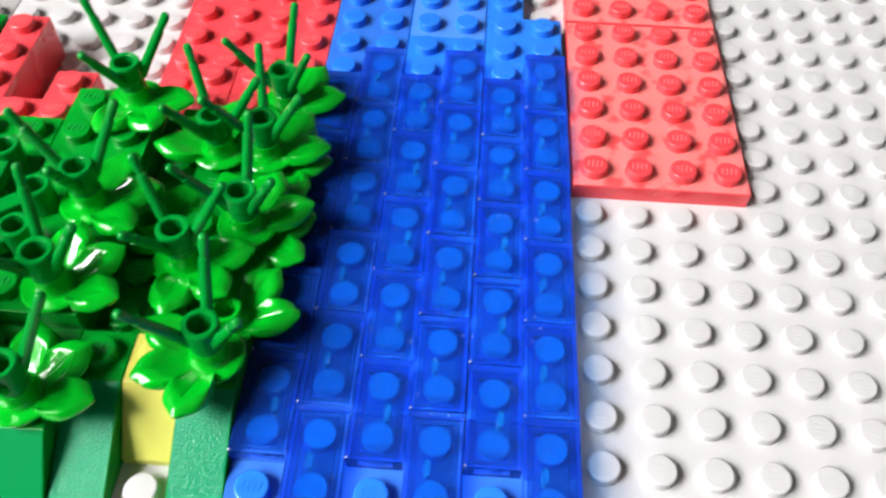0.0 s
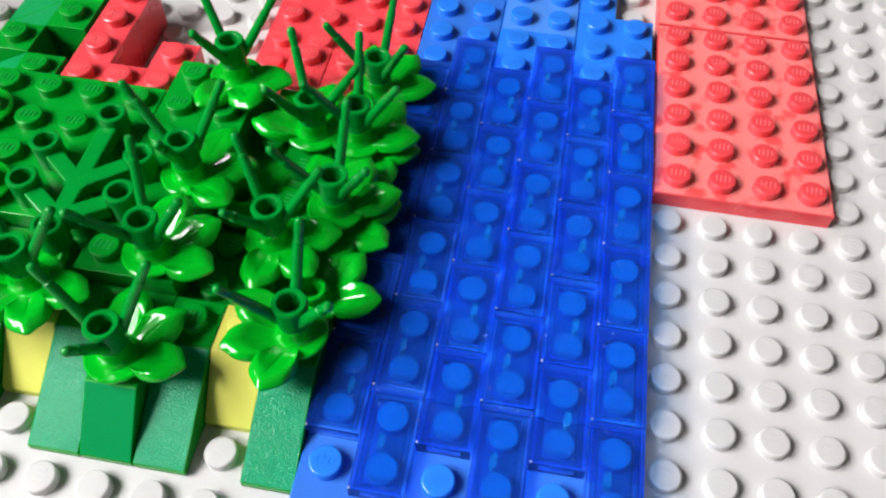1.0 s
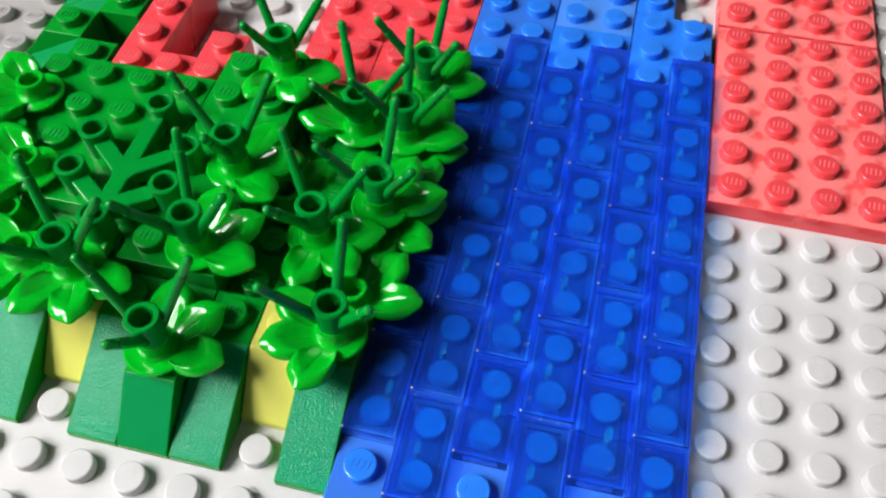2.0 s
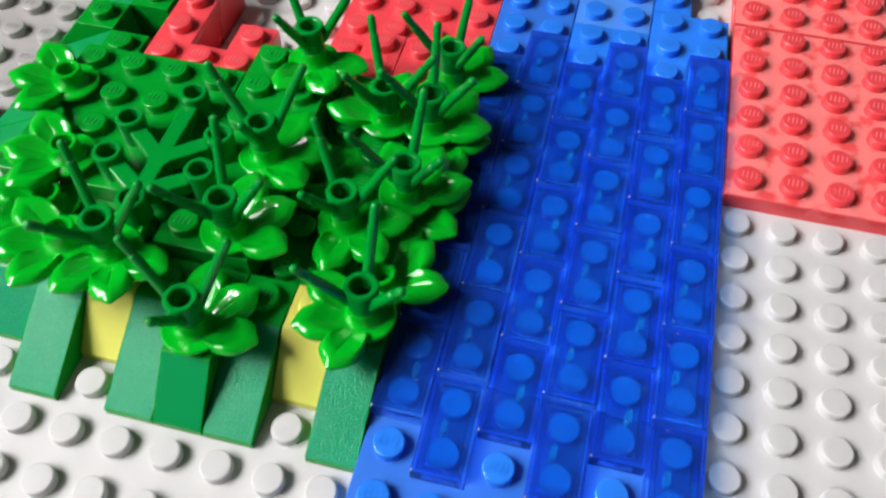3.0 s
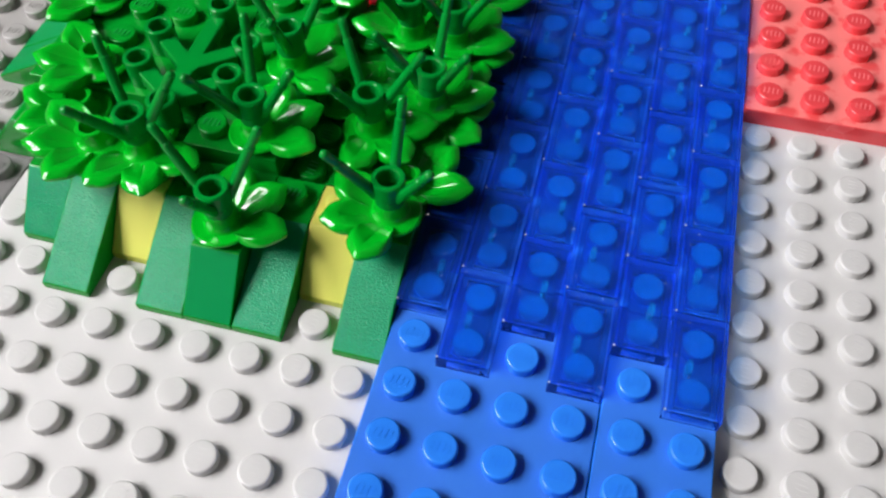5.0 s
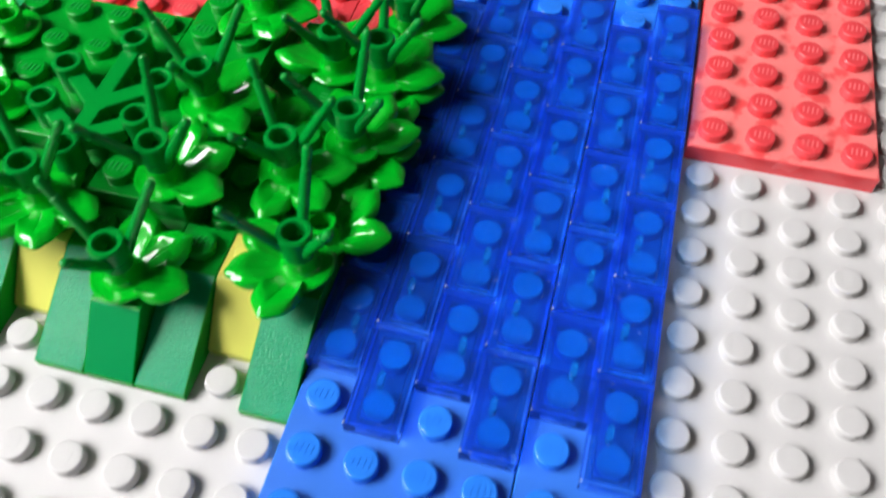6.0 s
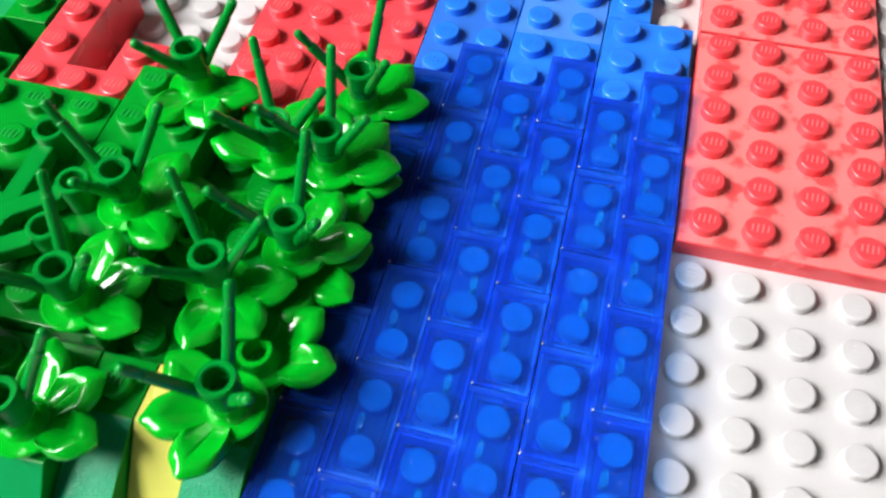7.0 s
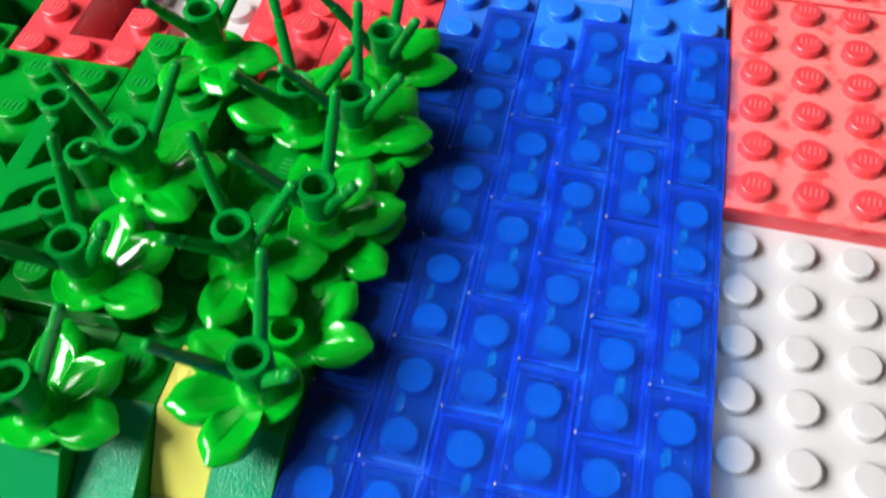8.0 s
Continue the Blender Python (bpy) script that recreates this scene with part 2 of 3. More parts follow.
def slope(name, run, material, face, m, label, group="", turn=0.0, stud=True):
    """A one-wide slope brick: a low lip, a slanted face `run` studs long, and a flat top one stud deep. It faces -y."""
    t = thing(name, label, "slope brick", group, at=m)
    d = run + 1
    prof = [(0, 0), (0, 0.19), (run, 1.2), (d, 1.2), (d, 0)]
    bm = bmesh.new()
    a = [bm.verts.new((GAP, GAP + y * U * (1 - 2 * GAP / (d * U)), z * U)) for y, z in prof]
    b = [bm.verts.new((U - GAP, v.co.y, v.co.z)) for v in a]
    bm.faces.new(a)
    bm.faces.new(b[::-1])
    for i in range(5):
        j = (i + 1) % 5
        fc = bm.faces.new((a[i], b[i], b[j], a[j]))
        if i == 1:
            fc.material_index = 1
    bmesh.ops.bevel(bm, geom=list(bm.edges), offset=0.00016, segments=2, profile=0.5, affect="EDGES")
    part("body", mesh_of(bm, material, face), None, t)
    if stud:
        s = part("stud", stud_mesh(material, turn), None, t)
        s.location = (0.5 * U, (run + 0.5) * U, 1.2 * U)
    return t


# ---- the room: table, floor, walls and window ----
def structure(name, bm, material, label, category="wall"):
    return tagged(new(name, mesh_of(bm, material)), label, category, kind="structure")


FLOOR_Z, CEIL_Z, EAST, SOUTH, NORTH = -0.75, 1.75, 2.4, -2.0, 2.0
structure("floor", box(WALL_X - 0.2, SOUTH - 0.2, FLOOR_Z - 0.1, EAST + 0.2, NORTH + 0.2, FLOOR_Z, 0), WOOD, "light wooden floor of a plain room", "floor")
structure("ceiling", box(WALL_X - 0.2, SOUTH - 0.2, CEIL_Z, EAST + 0.2, NORTH + 0.2, CEIL_Z + 0.1, 0), WALL, "unseen dim grey ceiling added over the table", "ceiling")
structure("wall_east", box(EAST, SOUTH, FLOOR_Z, EAST + 0.15, NORTH, CEIL_Z, 0), WALL, "unseen dim grey wall facing the window")
structure("wall_south", box(WALL_X - 0.15, SOUTH - 0.15, FLOOR_Z, EAST + 0.15, SOUTH, CEIL_Z, 0), WALL, "plain unseen wall added round the table")
structure("wall_north", box(WALL_X - 0.15, NORTH, FLOOR_Z, EAST + 0.15, NORTH + 0.15, CEIL_Z, 0), BOUNCE_WALL, "plain unseen wall added round the table")
WY0, WY1, WZ0, WZ1 = WIN_Y - 0.34, WIN_Y + 0.34, 0.39, 0.99
WY = 0.34
bm = box(WALL_X - 0.15, SOUTH, FLOOR_Z, WALL_X, NORTH, WZ0, 0)
box(WALL_X - 0.15, SOUTH, WZ1, WALL_X, NORTH, CEIL_Z, 0, bm)
box(WALL_X - 0.15, SOUTH, WZ0, WALL_X, WY0, WZ1, 0, bm)
box(WALL_X - 0.15, WY1, WZ0, WALL_X, NORTH, WZ1, 0, bm)
structure("wall_west", bm, WALL, "unseen dim grey wall with a window opening")
win = tagged(new("window_1"), "white framed window with two panes beside table", "window", kind="structure")
win.location = (WALL_X - 0.05, WIN_Y, (WZ0 + WZ1) / 2)
hz = (WZ1 - WZ0) / 2
for y0, y1, z0, z1, nm in ((-WY, -WY + 0.05, -hz, hz, "window_frame"), (WY - 0.05, WY, -hz, hz, "window_frame"), (-WY + 0.05, WY - 0.05, -hz, -hz + 0.05, "window_frame"),
                           (-WY + 0.05, WY - 0.05, hz - 0.05, hz, "window_frame"), (-0.03, 0.03, -hz + 0.05, hz - 0.05, "mullion"), (-WY + 0.05, -0.03, -0.02, 0.02, "transom"), (0.03, WY - 0.05, -0.02, 0.02, "transom")):
    part(nm, box(-0.025, y0, z0, 0.025, y1, z1, 0.004), FRAME, win)

table = thing("table", "plain light wooden table under the model", "table", at=pose(0, 0, FLOOR_Z))
TOP = -1.4 * MM
part("tabletop", box(-0.5, -0.4, TOP - 0.03 - FLOOR_Z, 0.7, 0.5, TOP - FLOOR_Z, 0.003), WOOD, table)
for x in (-0.45, 0.62):
    for y in (-0.35, 0.42):
        part("leg", box(x, y, 0, x + 0.05, y + 0.05, TOP - 0.03 - FLOOR_Z, 0.003), WOOD, table)

# ---- the water: blue plates and clear tiles ----
LIFT = {}


def blue_plate(x0, y0, nx, ny, lift, label, top=None):
    for i in range(nx):
        for j in range(ny):
            LIFT[(x0 + i, y0 + j)] = lift
    brick("blue_plate", x0, y0, nx, ny, 0, 0.4, BLUE, label, "plate", "blue plates of the water", lift=lift, body=top)


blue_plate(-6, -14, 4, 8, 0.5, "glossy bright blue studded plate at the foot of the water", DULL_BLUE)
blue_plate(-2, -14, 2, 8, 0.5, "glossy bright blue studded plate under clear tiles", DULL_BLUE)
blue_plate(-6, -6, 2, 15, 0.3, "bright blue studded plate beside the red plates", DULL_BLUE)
blue_plate(-4, -6, 2, 11, 0.6, "bright blue studded plate mostly under clear tiles")
blue_plate(-2, -6, 2, 12, 0.6, "bright blue studded plate mostly under clear tiles")
blue_plate(-4, 5, 2, 4, 0.45, "blue studded plate with a painted pale sheen at the head of the water", SHEEN_BLUE)
blue_plate(-2, 6, 1, 3, 0.6, "narrow bright blue studded plate at the head of the water")


def tile_mesh(side):
    """A hollow one-by-two tile: a thin shell open below, a groove round its foot and a short rib off the middle line between the two studs."""
    w, d, h = U / 2 - GAP, U - GAP, 3.2 * MM
    foot, inset, roof = 0.4 * MM, 0.28 * MM, 1.8 * MM
    iw, idp, r, lip = w - 1.45 * MM, d - 1.45 * MM, 0.04 * MM, 0.05 * MM
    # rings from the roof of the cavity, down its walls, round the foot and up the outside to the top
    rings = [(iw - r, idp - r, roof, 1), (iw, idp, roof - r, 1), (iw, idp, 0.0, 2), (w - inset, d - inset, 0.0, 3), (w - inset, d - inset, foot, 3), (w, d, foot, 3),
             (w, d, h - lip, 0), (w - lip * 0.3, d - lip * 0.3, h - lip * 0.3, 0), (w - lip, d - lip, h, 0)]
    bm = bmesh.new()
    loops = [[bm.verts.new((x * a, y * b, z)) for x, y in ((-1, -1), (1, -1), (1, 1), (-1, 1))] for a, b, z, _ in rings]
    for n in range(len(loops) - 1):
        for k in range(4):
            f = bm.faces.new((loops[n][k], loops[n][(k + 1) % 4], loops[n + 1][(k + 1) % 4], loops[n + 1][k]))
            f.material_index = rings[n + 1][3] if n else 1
    bm.faces.new(loops[-1]).material_index = 0
    # the roof of the cavity, with the rib growing down out of it
    seg = 16
    angles = [2 * math.pi * k / seg + math.pi / seg for k in range(seg)]
    root = [bm.verts.new((side + PIN * math.cos(a), 2.3 * PIN * math.copysign(abs(math.sin(a)) ** 0.5, math.sin(a)), roof)) for a in angles]
    tip = [bm.verts.new((side + PIN * math.cos(a), 2.3 * PIN * math.copysign(abs(math.sin(a)) ** 0.5, math.sin(a)), 0.15 * MM)) for a in angles]
    for k in range(seg):
        bm.faces.new((root[k], root[(k + 1) % seg], tip[(k + 1) % seg], tip[k])).material_index = 4
    bm.faces.new(tip).material_index = 4
    quarter = seg // 4
    corner = {0: loops[0][2], 1: loops[0][3], 2: loops[0][0], 3: loops[0][1]}
    for c in range(4):
        ring = [root[(c * quarter + k) % seg] for k in range(quarter)]
        for k in range(quarter - 1):
            bm.faces.new((ring[k], ring[k + 1], corner[c])).material_index = 1
        bm.faces.new((ring[-1], root[((c + 1) * quarter) % seg], corner[(c + 1) % 4], corner[c])).material_index = 1
    return mesh_of(bm, WATER_TOP, WATER_INNER, WATER_WALL, WATER_FOOT, WATER_RIB, smooth=False)


PIN = 0.5 * MM
TILES = [tile_mesh(0.9 * MM), tile_mesh(-0.9 * MM)]


def core_mesh():
    """The dye of a tile, as an added sheet with a roof and long sides inside its shell: it colours what is seen through
    it and the shade that it casts. Its pale discs paint the studs as lit, the rest paints the cavity floor as shaded.
    """
    w, d, z0, z1, r = U / 2 - 0.7 * MM, U - 0.7 * MM, 0.45 * MM, 2.0 * MM, 2.3 * MM
    bm = box(-w, -d, z0, w, d, z1, 0)
    bmesh.ops.delete(bm, geom=[f for f in bm.faces if abs(f.calc_center_median().x) < 1e-5], context="FACES_ONLY")
    for f in bm.faces:
        f.material_index = 2
    for x in (-w, w):
        # the long sides reach higher to deepen the shade cast beside the water
        bm.faces.new([bm.verts.new(p) for p in ((x, -d, z1), (x, d, z1), (x, d, 3.0 * MM), (x, -d, 3.0 * MM))]).material_index = 2
    for sgn in (-1, 1):
        angles = sorted([2 * math.pi * k / 24 for k in range(24)] + [math.atan2(y, x) % (2 * math.pi) for x in (-w, w) for y in (-U / 2, d - U / 2)])
        ring, edge = [], []
        for a in angles:
            c, n = math.cos(a), math.sin(a)
            reach = min(w / abs(c) if abs(c) > 1e-6 else 9, ((d - U / 2) if n > 0 else U / 2) / abs(n) if abs(n) > 1e-6 else 9)
            # the front disc is flattened to paint the stud as cut off by refraction
            ring.append(bm.verts.new((r * c, sgn * (U / 2 + r * (min(n, 0.6) if sgn < 0 else n)), z1)))
            edge.append(bm.verts.new((reach * c, sgn * (U / 2 + reach * n), z1)))
        for k in range(len(angles)):
            j = (k + 1) % len(angles)
            bm.faces.new((ring[k], ring[j], edge[j], edge[k])).material_index = 1
        bm.faces.new(ring).material_index = 0
    return mesh_of(bm, DYE_LIT_STUD, DYE_SHADED_FLOOR, DYE_WALL, smooth=False)


CORE = core_mesh()
# a white dot that stands in for the glint on a tile's corner
CORNER_GLINT = mesh_of(lathe([(0, -0.16 * MM), (0.13 * MM, -0.1 * MM), (0.17 * MM, 0), (0.13 * MM, 0.1 * MM), (0, 0.16 * MM)], 8), WHITE)
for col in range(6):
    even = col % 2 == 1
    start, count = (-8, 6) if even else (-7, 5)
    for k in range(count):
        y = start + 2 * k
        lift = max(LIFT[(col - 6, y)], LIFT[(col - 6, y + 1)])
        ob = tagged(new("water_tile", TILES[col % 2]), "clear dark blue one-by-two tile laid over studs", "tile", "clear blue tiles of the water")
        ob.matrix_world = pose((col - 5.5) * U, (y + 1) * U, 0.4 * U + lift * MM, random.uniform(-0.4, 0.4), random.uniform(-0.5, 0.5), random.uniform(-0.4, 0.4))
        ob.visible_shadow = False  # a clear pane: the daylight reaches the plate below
        part("core", CORE, None, ob, "unseen blue sheet added to tint the light through the tile")
        glint_dot = part("moulding_nib", CORNER_GLINT, None, ob, "tiny white dot painted as a corner glint")
        glint_dot.location = (-U / 2 + 0.25 * MM, -U + 0.25 * MM, 3.2 * MM)

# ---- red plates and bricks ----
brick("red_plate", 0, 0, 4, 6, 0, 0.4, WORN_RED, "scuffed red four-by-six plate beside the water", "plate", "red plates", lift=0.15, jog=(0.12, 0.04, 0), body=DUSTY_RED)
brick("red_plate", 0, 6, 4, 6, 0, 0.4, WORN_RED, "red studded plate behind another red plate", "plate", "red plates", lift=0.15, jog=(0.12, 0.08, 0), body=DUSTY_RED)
brick("red_plate", -10, 3, 4, 6, 0, 0.4, RED, "red studded plate between bushes and water", "plate", "red plates")
brick("red_plate", -10, 1, 4, 2, 0, 0.4, RED, "red studded plate half under other red plates", "plate", "red plates", skip={(i, j) for i in (-9, -8, -7) for j in (1, 2)})
brick("red_plate", -9, 1, 1, 2, 0.4, 0.4, RED, "small red one-by-two plate stacked on a plate", "plate", "red plates")
brick("red_plate", -8, 1, 2, 2, 0.4, 0.4, RED, "small red two-by-two plate stacked under a plant", "plate", "red plates")
brick("red_brick", -14, 0, 1, 4, 0, 1.2, RED, "glossy red one-by-four brick behind the hill", "brick", "red bricks", jog=(0.1, 0, 0))
brick("red_brick", -13, 0, 1, 1, 0, 1.2, RED, "small red one-by-one brick behind the hill", "brick", "red bricks", jog=(0.05, 0, 0))
brick("red_brick", -12, 0, 1, 2, 0, 1.2, RED, "red one-by-two brick behind the hill", "brick", "red bricks")

# ---- the green hill ----
HB, HG = "dark green brick inside the planted hill", "bricks of the hill"
R90 = math.pi / 2
brick("green_brick", -14, -4, 3, 4, 0, 1.2, GREEN, HB, "brick", HG, skip={(i, j) for i in range(-14, -11) for j in range(-4, 0)})
brick("green_brick", -14, -5, 3, 1, 0, 1.2, GREEN, HB, "brick", HG)
brick("green_brick", -11, -5, 2, 6, 0, 1.2, GREEN, HB, "brick", HG, skip={(i, j) for i in (-11, -10) for j in range(-5, 1)})
brick("green_brick", -8, -5, 1, 5, 0, 1.2, GREEN, HB, "brick", HG, turn=R90)
brick("green_brick", -9, -5, 1, 5, 0, 0.8, GREEN, HB, "brick", HG, turn=R90)
brick("green_brick", -7, -4, 1, 4, 0, 0.8, GREEN, HB, "brick", HG, turn=R90)
brick("green_brick", -7, -5, 1, 1, 0, 0.8, GREEN, HB, "brick", HG)
brick("green_brick", -9, 0, 3, 1, 0, 0.8, GREEN, HB, "brick", HG)
brick("green_plate", -15, -4, 4, 4, 1.2, 0.4, GREEN, "glossy dark green studded plate on top of the hill", "plate", "plates of the hill")
brick("green_plate", -11, -5, 2, 6, 1.2, 0.4, GREEN, "dark green two-by-six plate on top of the hill", "plate", "plates of the hill")
brick("green_plate", -13, -6, 1, 1, 1.2, 0.4, GREEN, "small dark green plate under a leaf plate", "plate", "plates of the hill")

FS = "slope bricks of the hill"
for x, y, run, material, face, label in (
        (-14, -7, 1, GREEN, PEBBLED, "pebbled dark green steep slope brick at the hill's corner"),
        (-13, -8, 2, GREEN, PEBBLED, "pebbled dark green long slope brick on white baseplate"),
        (-12, -7, 1, LIME, LIME, "smooth lime yellow slope brick between green slopes"),
        (-11, -8, 2, GREEN, PEBBLED, "pebbled dark green long slope brick on white baseplate"),
        (-10, -8, 1, GREEN, SATIN, "smooth glossy green steep slope brick carrying a plant"),
        (-9, -8, 2, GREEN, PEBBLED, "pebbled dark green long slope brick on white baseplate"),
        (-8, -7, 1, LIME, LIME, "smooth lime yellow slope brick between green slopes"),
        (-7, -8, 2, GREEN, PEBBLED, "pebbled dark green long slope brick beside the water")):
    slope("slope_brick", run, material, face, pose(x * U, y * U, 0), label, FS)
brick("green_brick", -10, -6, 1, 1, 0, 1.2, GREEN, HB, "brick", HG)
for y, run, x in ((-5, 1, -16), (-4, 1, -16), (-3, 2, -17), (-2, 2, -17), (-1, 2, -17), (0, 2, -17), (1, 1, -17), (2, 2, -17), (3, 2, -17)):
    slope("slope_brick", run, GREEN, SATIN, pose(x * U, (y + 1) * U, 0, 0, 0, -90),
          "smooth green slope brick along the hill's outer side", FS, turn=R90, stud=not (-4 <= y < 0))

# ---- plants: leaf plates and forked stems ----
LEAF_TURN = 50


def leaf_bm(az, notch_a=7.5, notch_b=7.5):
    """One cupped leaf as a lobe of the moulding: it climbs from the hub, crests and rolls over all round to a drooping point."""
    bm = bmesh.new()
    nu, nv = 24, 32
    grids = []
    for thick in (0.0, 1.0):
        g = []
        for i in range(nu + 1):
            q = i / nu
            row = []
            for j in range(nv + 1):
                v = 2 * j / nv - 1
                notch = notch_a if v < 0 else notch_b
                far = notch + (10.2 - notch) * max(0.0, 1 - abs(v) ** 2.1) ** 0.85 + 0.65 * math.exp(-(v / 0.2) ** 2)
                r = 2.4 + (far - 2.4) * q
                ang = radians(az + v * LEAF_TURN * (0.5 if notch > 6 else 0.66))
                z = 1.75 + 3.75 * q ** 1.35 * ((far - 2.4) / 8.4) ** 0.45
                z -= 2.0 * (max(0.0, q - 0.62) / 0.38) ** 2
                z -= 0.12 * math.exp(-(v / 0.05) ** 2) * math.sin(math.pi * q)
                z -= thick * (1.2 - 0.7 * q)
                row.append(bm.verts.new((r * math.cos(ang) * MM, r * math.sin(ang) * MM, z * MM)))
            g.append(row)
        grids.append(g)
    for g in grids:
        for i in range(nu):
            for j in range(nv):
                bm.faces.new((g[i][j], g[i + 1][j], g[i + 1][j + 1], g[i][j + 1]))
    a, b = grids
    for i in range(nu):
        for j in (0, nv):
            bm.faces.new((a[i][j], a[i + 1][j], b[i + 1][j], b[i][j]))
    for j in range(nv):
        for i in (0, nu):
            bm.faces.new((a[i][j], a[i][j + 1], b[i][j + 1], b[i][j]))
    return bm


def leaf_plate():
    t = thing("leaf_plate", "glossy bright green three-leaved plant plate pressed onto studs", "plant", "leaf plates on the hill")
    base = lathe([(0, 0.0), (3.6 * MM, 0.0), (3.95 * MM, 0.4 * MM), (4.55 * MM, 1.2 * MM), (4.8 * MM, 1.6 * MM), (4.78 * MM, 1.9 * MM), (4.5 * MM, 2.1 * MM), (3.8 * MM, 1.95 * MM), (2.95 * MM, 2.0 * MM), (2.6 * MM, 2.4 * MM), (2.45 * MM, 3.2 * MM),
                  (2.42 * MM, 4.75 * MM), (2.25 * MM, 4.95 * MM), (1.75 * MM, 4.95 * MM), (1.6 * MM, 4.8 * MM), (1.6 * MM, 1.0 * MM), (0, 1.0 * MM)])
    part("base", base, BRIGHT, t)
    for az, na, nb in ((-LEAF_TURN, 4.9, 7.5), (0, 7.5, 7.5), (LEAF_TURN, 7.5, 4.9)):
        part("leaf", leaf_bm(az, na, nb), BRIGHT, t)
    return t


def rod(p0, p1, r0, r1):
    """A round twig whose foot is a little thicker."""
    p0, p1 = Vector(p0), Vector(p1)
    d = (p1 - p0)
    n = d.length
    m = Matrix.Translation(p0) @ d.to_track_quat("Z", "Y").to_matrix().to_4x4()
    bm = lathe([(0, 0), (r0 * 1.15, 0), (r0, 0.25 * n), (r1, n - 0.12 * MM), (r1 * 0.85, n), (0, n)], 14)
    bm.transform(m)
    return bm


RISE, REACH = 8.0, 8.8


def stem():
    t = thing("twig_plant", "dark green plastic twig plant with three rising twigs", "plant", "twig plants on the leaf plates")
    tube = lathe([(0, 0.05 * MM), (2.3 * MM, 0.05 * MM), (2.3 * MM, 3.2 * MM), (2.5 * MM, 3.6 * MM), (2.55 * MM, 6.4 * MM), (2.35 * MM, 6.7 * MM), (1.8 * MM, 6.7 * MM), (1.6 * MM, 6.5 * MM), (1.6 * MM, 2.0 * MM), (0, 2.0 * MM)])
    part("socket", tube, STEM, t)
    for k in range(3):
        a = 2 * math.pi * k / 3
        c, s = math.cos(a), math.sin(a)
        foot, end = Vector((2.0 * MM * c, 2.0 * MM * s, 3.6 * MM)), Vector((REACH * MM * c, REACH * MM * s, (6.7 + RISE) * MM))
        step = foot.lerp(end, 0.74)
        twig = part("twig", rod(foot, step, 0.84 * MM, 0.78 * MM), STEM, t)
        bm = lathe([(0, -0.1 * MM), (0.62 * MM, -0.1 * MM), (0.62 * MM, 0.5 * MM), (0.7 * MM, 0.9 * MM), (0.72 * MM, 0.26 * (end - foot).length - 0.75 * MM), (0.66 * MM, 0.26 * (end - foot).length - 0.4 * MM), (0.5 * MM, 0.26 * (end - foot).length - 0.15 * MM), (0.26 * MM, 0.26 * (end - foot).length - 0.03 * MM), (0, 0.26 * (end - foot).length)], 14)
        bm.transform(Matrix.Translation(step) @ (end - foot).to_track_quat("Z", "Y").to_matrix().to_4x4())
        part("tip", bm, STEM, twig)
    return t


# stud, height of its support in studs, the way the middle leaf points, and how the stem is turned (none: a leaf plate alone)
PLANTS = [
    (-9.5, 0.5, 1.6, -58, 18), (-6.5, 1.5, 0.8, 57, 78), (-7.5, -0.5, 1.2, 135, 0), (-6.5, -0.5, 1.2, 53, 96), (-9.5, -2.5, 1.6, 14, 42),
    (-9.5, -4.5, 1.6, 36, 108), (-7.5, -3.5, 1.2, -40, 12), (-6.5, -2.5, 1.2, 71, 84), (-11.5, -5.5, 1.6, -63, 12), (-9.5, -6.5, 1.2, 45, 42),
    (-6.5, -5.5, 1.2, -152, 90), (-14.5, -1.5, 1.6, 192, None), (-13.5, -3.5, 1.6, 192, None), (-13.5, -4.5, 1.2, 176, None), (-6.5, -4.5, 0.8, 54, None),
    (-11.5, -5.5, 1.2, 150, None), (-12.5, -5.5, 1.6, 206, None), (-6.5, -2.5, 0.8, -28, None), (-6.5, -0.5, 0.8, 3, None), (-8.5, -2.5, 0.8, 60, None),
]
first_leaf, first_stem = leaf_plate(), stem()
used = [False, False]
for x, y, z, az, turn in PLANTS:
    m = pose(x * U, y * U, z * U, 0, 0, az)
    if used[0]:
        copy_thing(first_leaf, m)
    else:
        first_leaf.matrix_basis, used[0] = m, True
    if turn is not None:
        m = pose(x * U, y * U, z * U + 3.2 * MM, 0, 0, turn)
        if used[1]:
            copy_thing(first_stem, m)
        else:
            first_stem.matrix_basis, used[1] = m, True

# the flat branching limb with open studs
limb = thing("plant_limb", "flat dark green branching plant limb with open studs", "plant limb", at=pose(-11.5 * U, -3.0 * U, 1.6 * U))
tips = [(0, 1.5), (-1, 0.5), (-1, -0.5), (0, -1.5), (1, -0.5), (1, 0.5)]
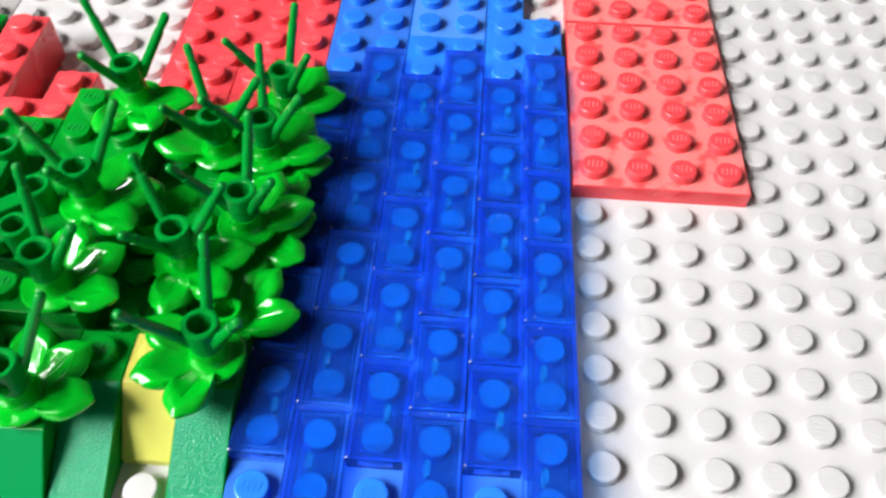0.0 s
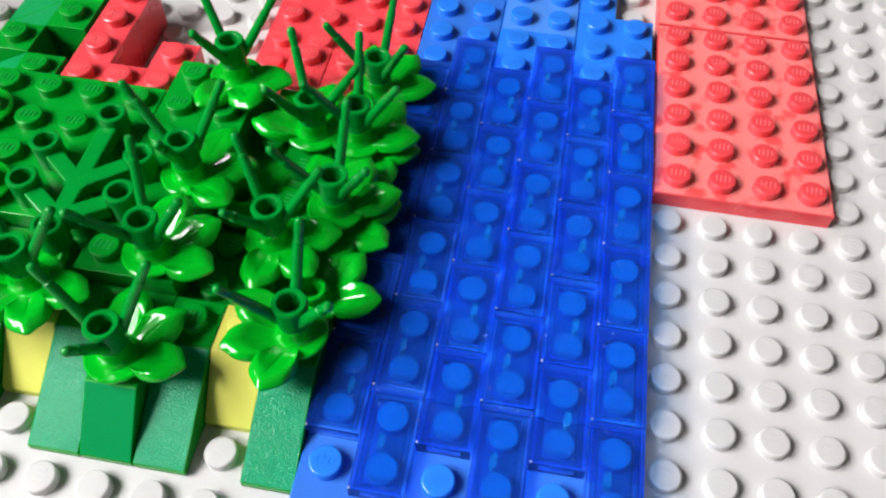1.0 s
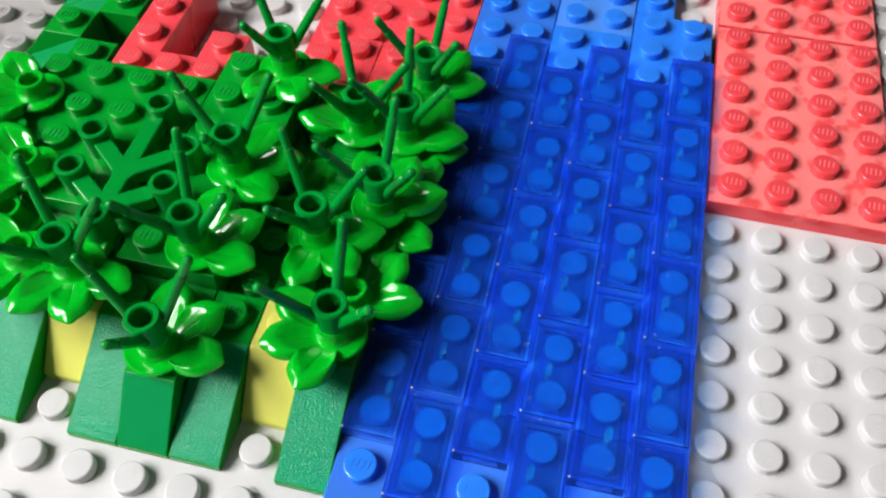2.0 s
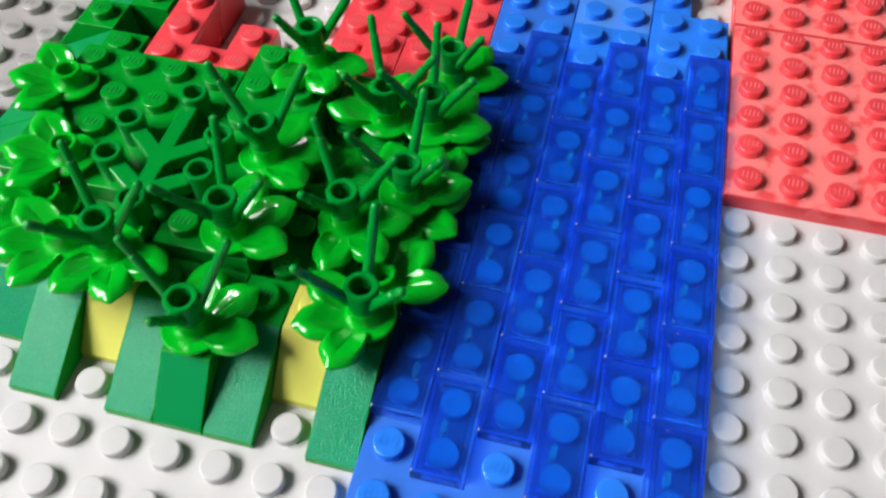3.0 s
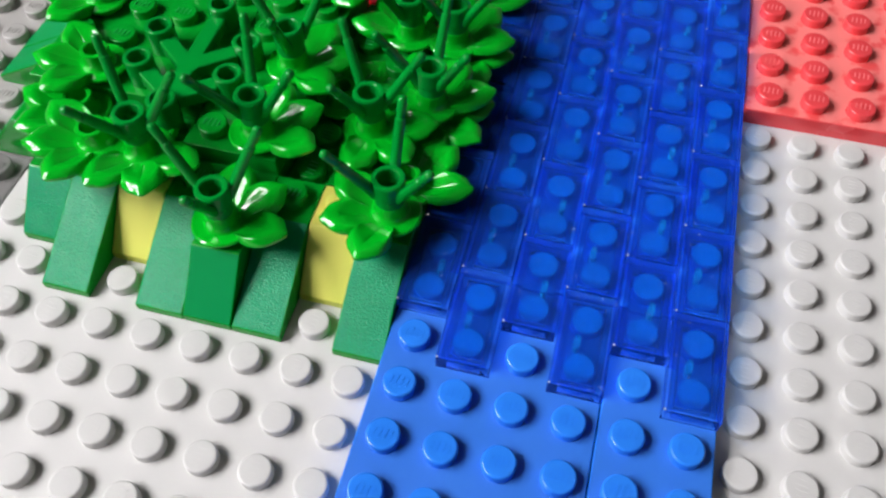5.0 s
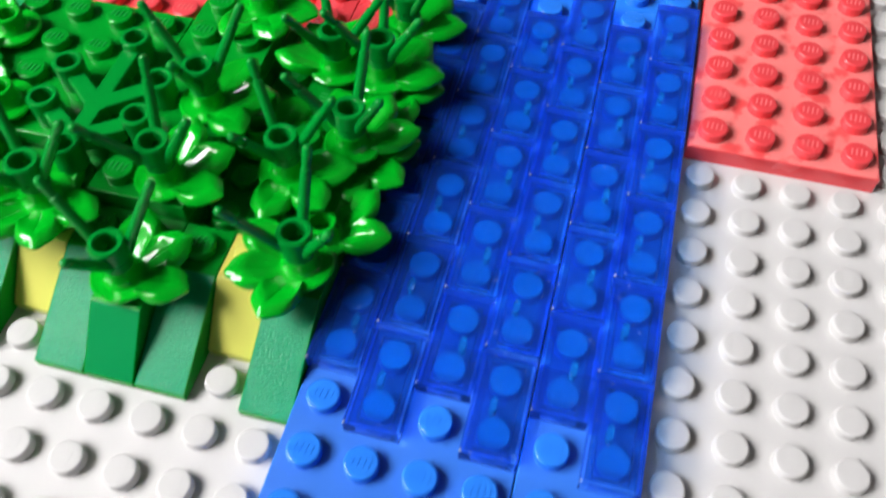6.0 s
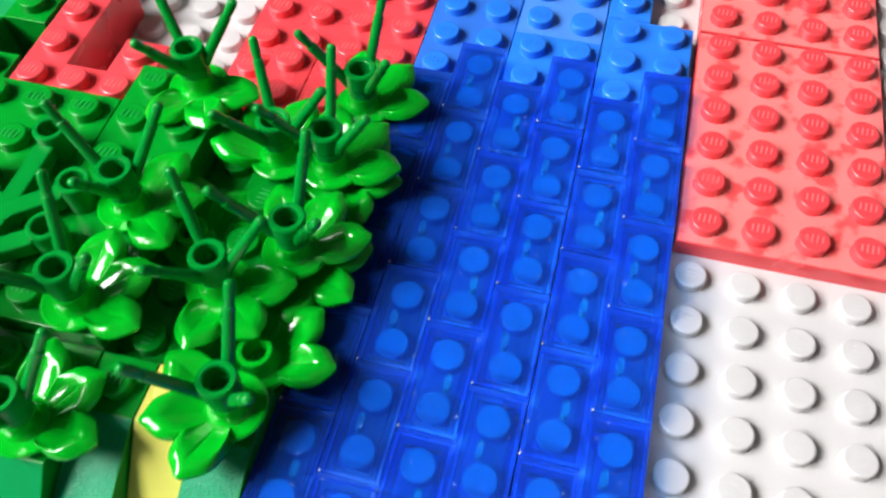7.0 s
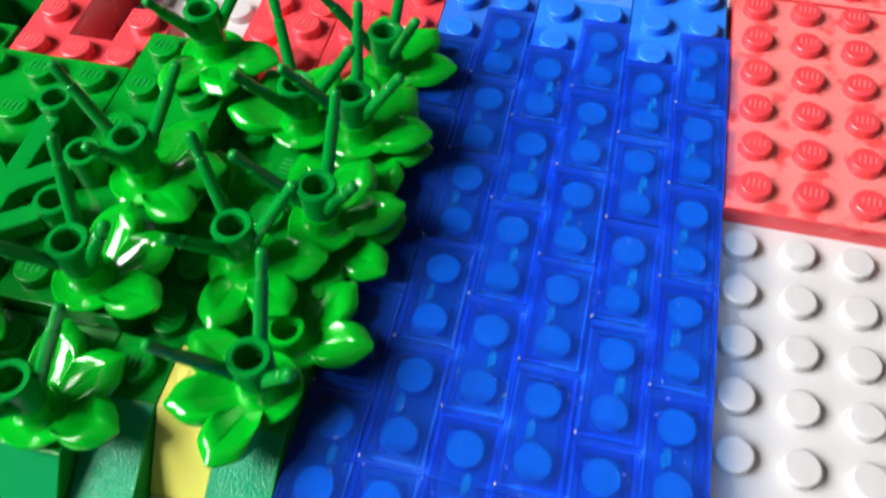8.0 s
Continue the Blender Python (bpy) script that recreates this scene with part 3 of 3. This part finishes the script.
for k, (x, y) in enumerate(tips):
    bm = lathe([(2.3 * MM, 0), (2.45 * MM, 0.2 * MM), (2.45 * MM, 4.9 * MM), (2.25 * MM, 5.1 * MM), (1.75 * MM, 5.1 * MM), (1.6 * MM, 4.95 * MM), (1.6 * MM, 0.8 * MM), (0, 0.8 * MM)], at=(x * U, y * U))
    part("open_stud", bm, STEM, limb)
    y0 = -0.3 if y > 0 else (-1.2 if x else -0.3)
    n = math.hypot(x, y - y0) * U
    bm = box(0, -1.45 * MM, 1.2 * MM, n - 2.2 * MM, 1.45 * MM, 3.7 * MM + k * 0.01 * MM, 0.0003)
    bm.transform(Matrix.Translation((0, y0 * U, 0)) @ Matrix.Rotation(math.atan2(y - y0, x), 4, "Z"))
    part("arm", bm, STEM, limb)

part("hub", lathe([(0, 1.2 * MM), (1.9 * MM, 1.2 * MM), (1.9 * MM, 3.7 * MM), (0, 3.74 * MM)], at=(0, -0.3 * U)), STEM, limb)

# ---- baseplates, last: sheets with their studs ----
TAKEN = set(LIFT)
for x0, y0, nx, ny in ((0, 0, 4, 12), (-10, 1, 4, 8), (-14, 0, 1, 4), (-13, 0, 1, 1), (-12, 0, 1, 2), (-14, -5, 3, 5), (-11, -5, 2, 6), (-9, -5, 3, 6), (-13, -8, 1, 3), (-14, -7, 1, 2), (-12, -7, 1, 2),
                       (-11, -8, 3, 3), (-8, -7, 1, 2), (-7, -8, 1, 3), (-17, -3, 3, 4), (-16, -5, 2, 2), (-17, 1, 2, 1), (-17, 2, 3, 2)):
    TAKEN |= {(x0 + i, y0 + j) for i in range(nx) for j in range(ny)}


def baseplate(name, x0, y0, x1, y1, seen, near, material, label, turn):
    """A thin sheet from x0, y0 to x1, y1; studs inside `seen`; those inside `near` are parts of their own."""
    t = thing(name, label, "baseplate", at=pose(0, 0, 0))
    part("sheet", box(x0 * U + GAP, y0 * U + GAP, TOP, x1 * U - GAP, y1 * U - GAP, 0.0, 0.0003), material, t)
    rest = bmesh.new()
    for i in range(seen[0], seen[2]):
        for j in range(seen[1], seen[3]):
            if (i, j) in TAKEN:
                continue
            if near[0] <= i < near[2] and near[1] <= j < near[3]:
                s = part("stud", stud_mesh(material, turn), None, t)
                s.location = ((i + 0.5) * U, (j + 0.5) * U, 0)
            else:
                stud_bm(rest, ((i + 0.5) * U, (j + 0.5) * U), 0.0, 0, 16)
    far = part("far_studs", rest, material, t)
    tagged(far, kind="stuff")
    return t


baseplate("white_baseplate", -15, -26, 17, 22, (-15, -16, 13, 14), (-15, -12, 7, 7), WHITE, "white studded baseplate under the whole model", R90)
baseplate("grey_baseplate", -47, -5, -15, 27, (-28, -5, -15, 10), (-22, -5, -15, 5), GREY, "light grey studded baseplate beside the white one", 0.0)
baseplate("dark_grey_baseplate", -47, -37, -15, -5, (-24, -14, -15, -5), (-18, -10, -15, -5), DARK_GREY, "darker grey studded baseplate beside the white one", 0.0)
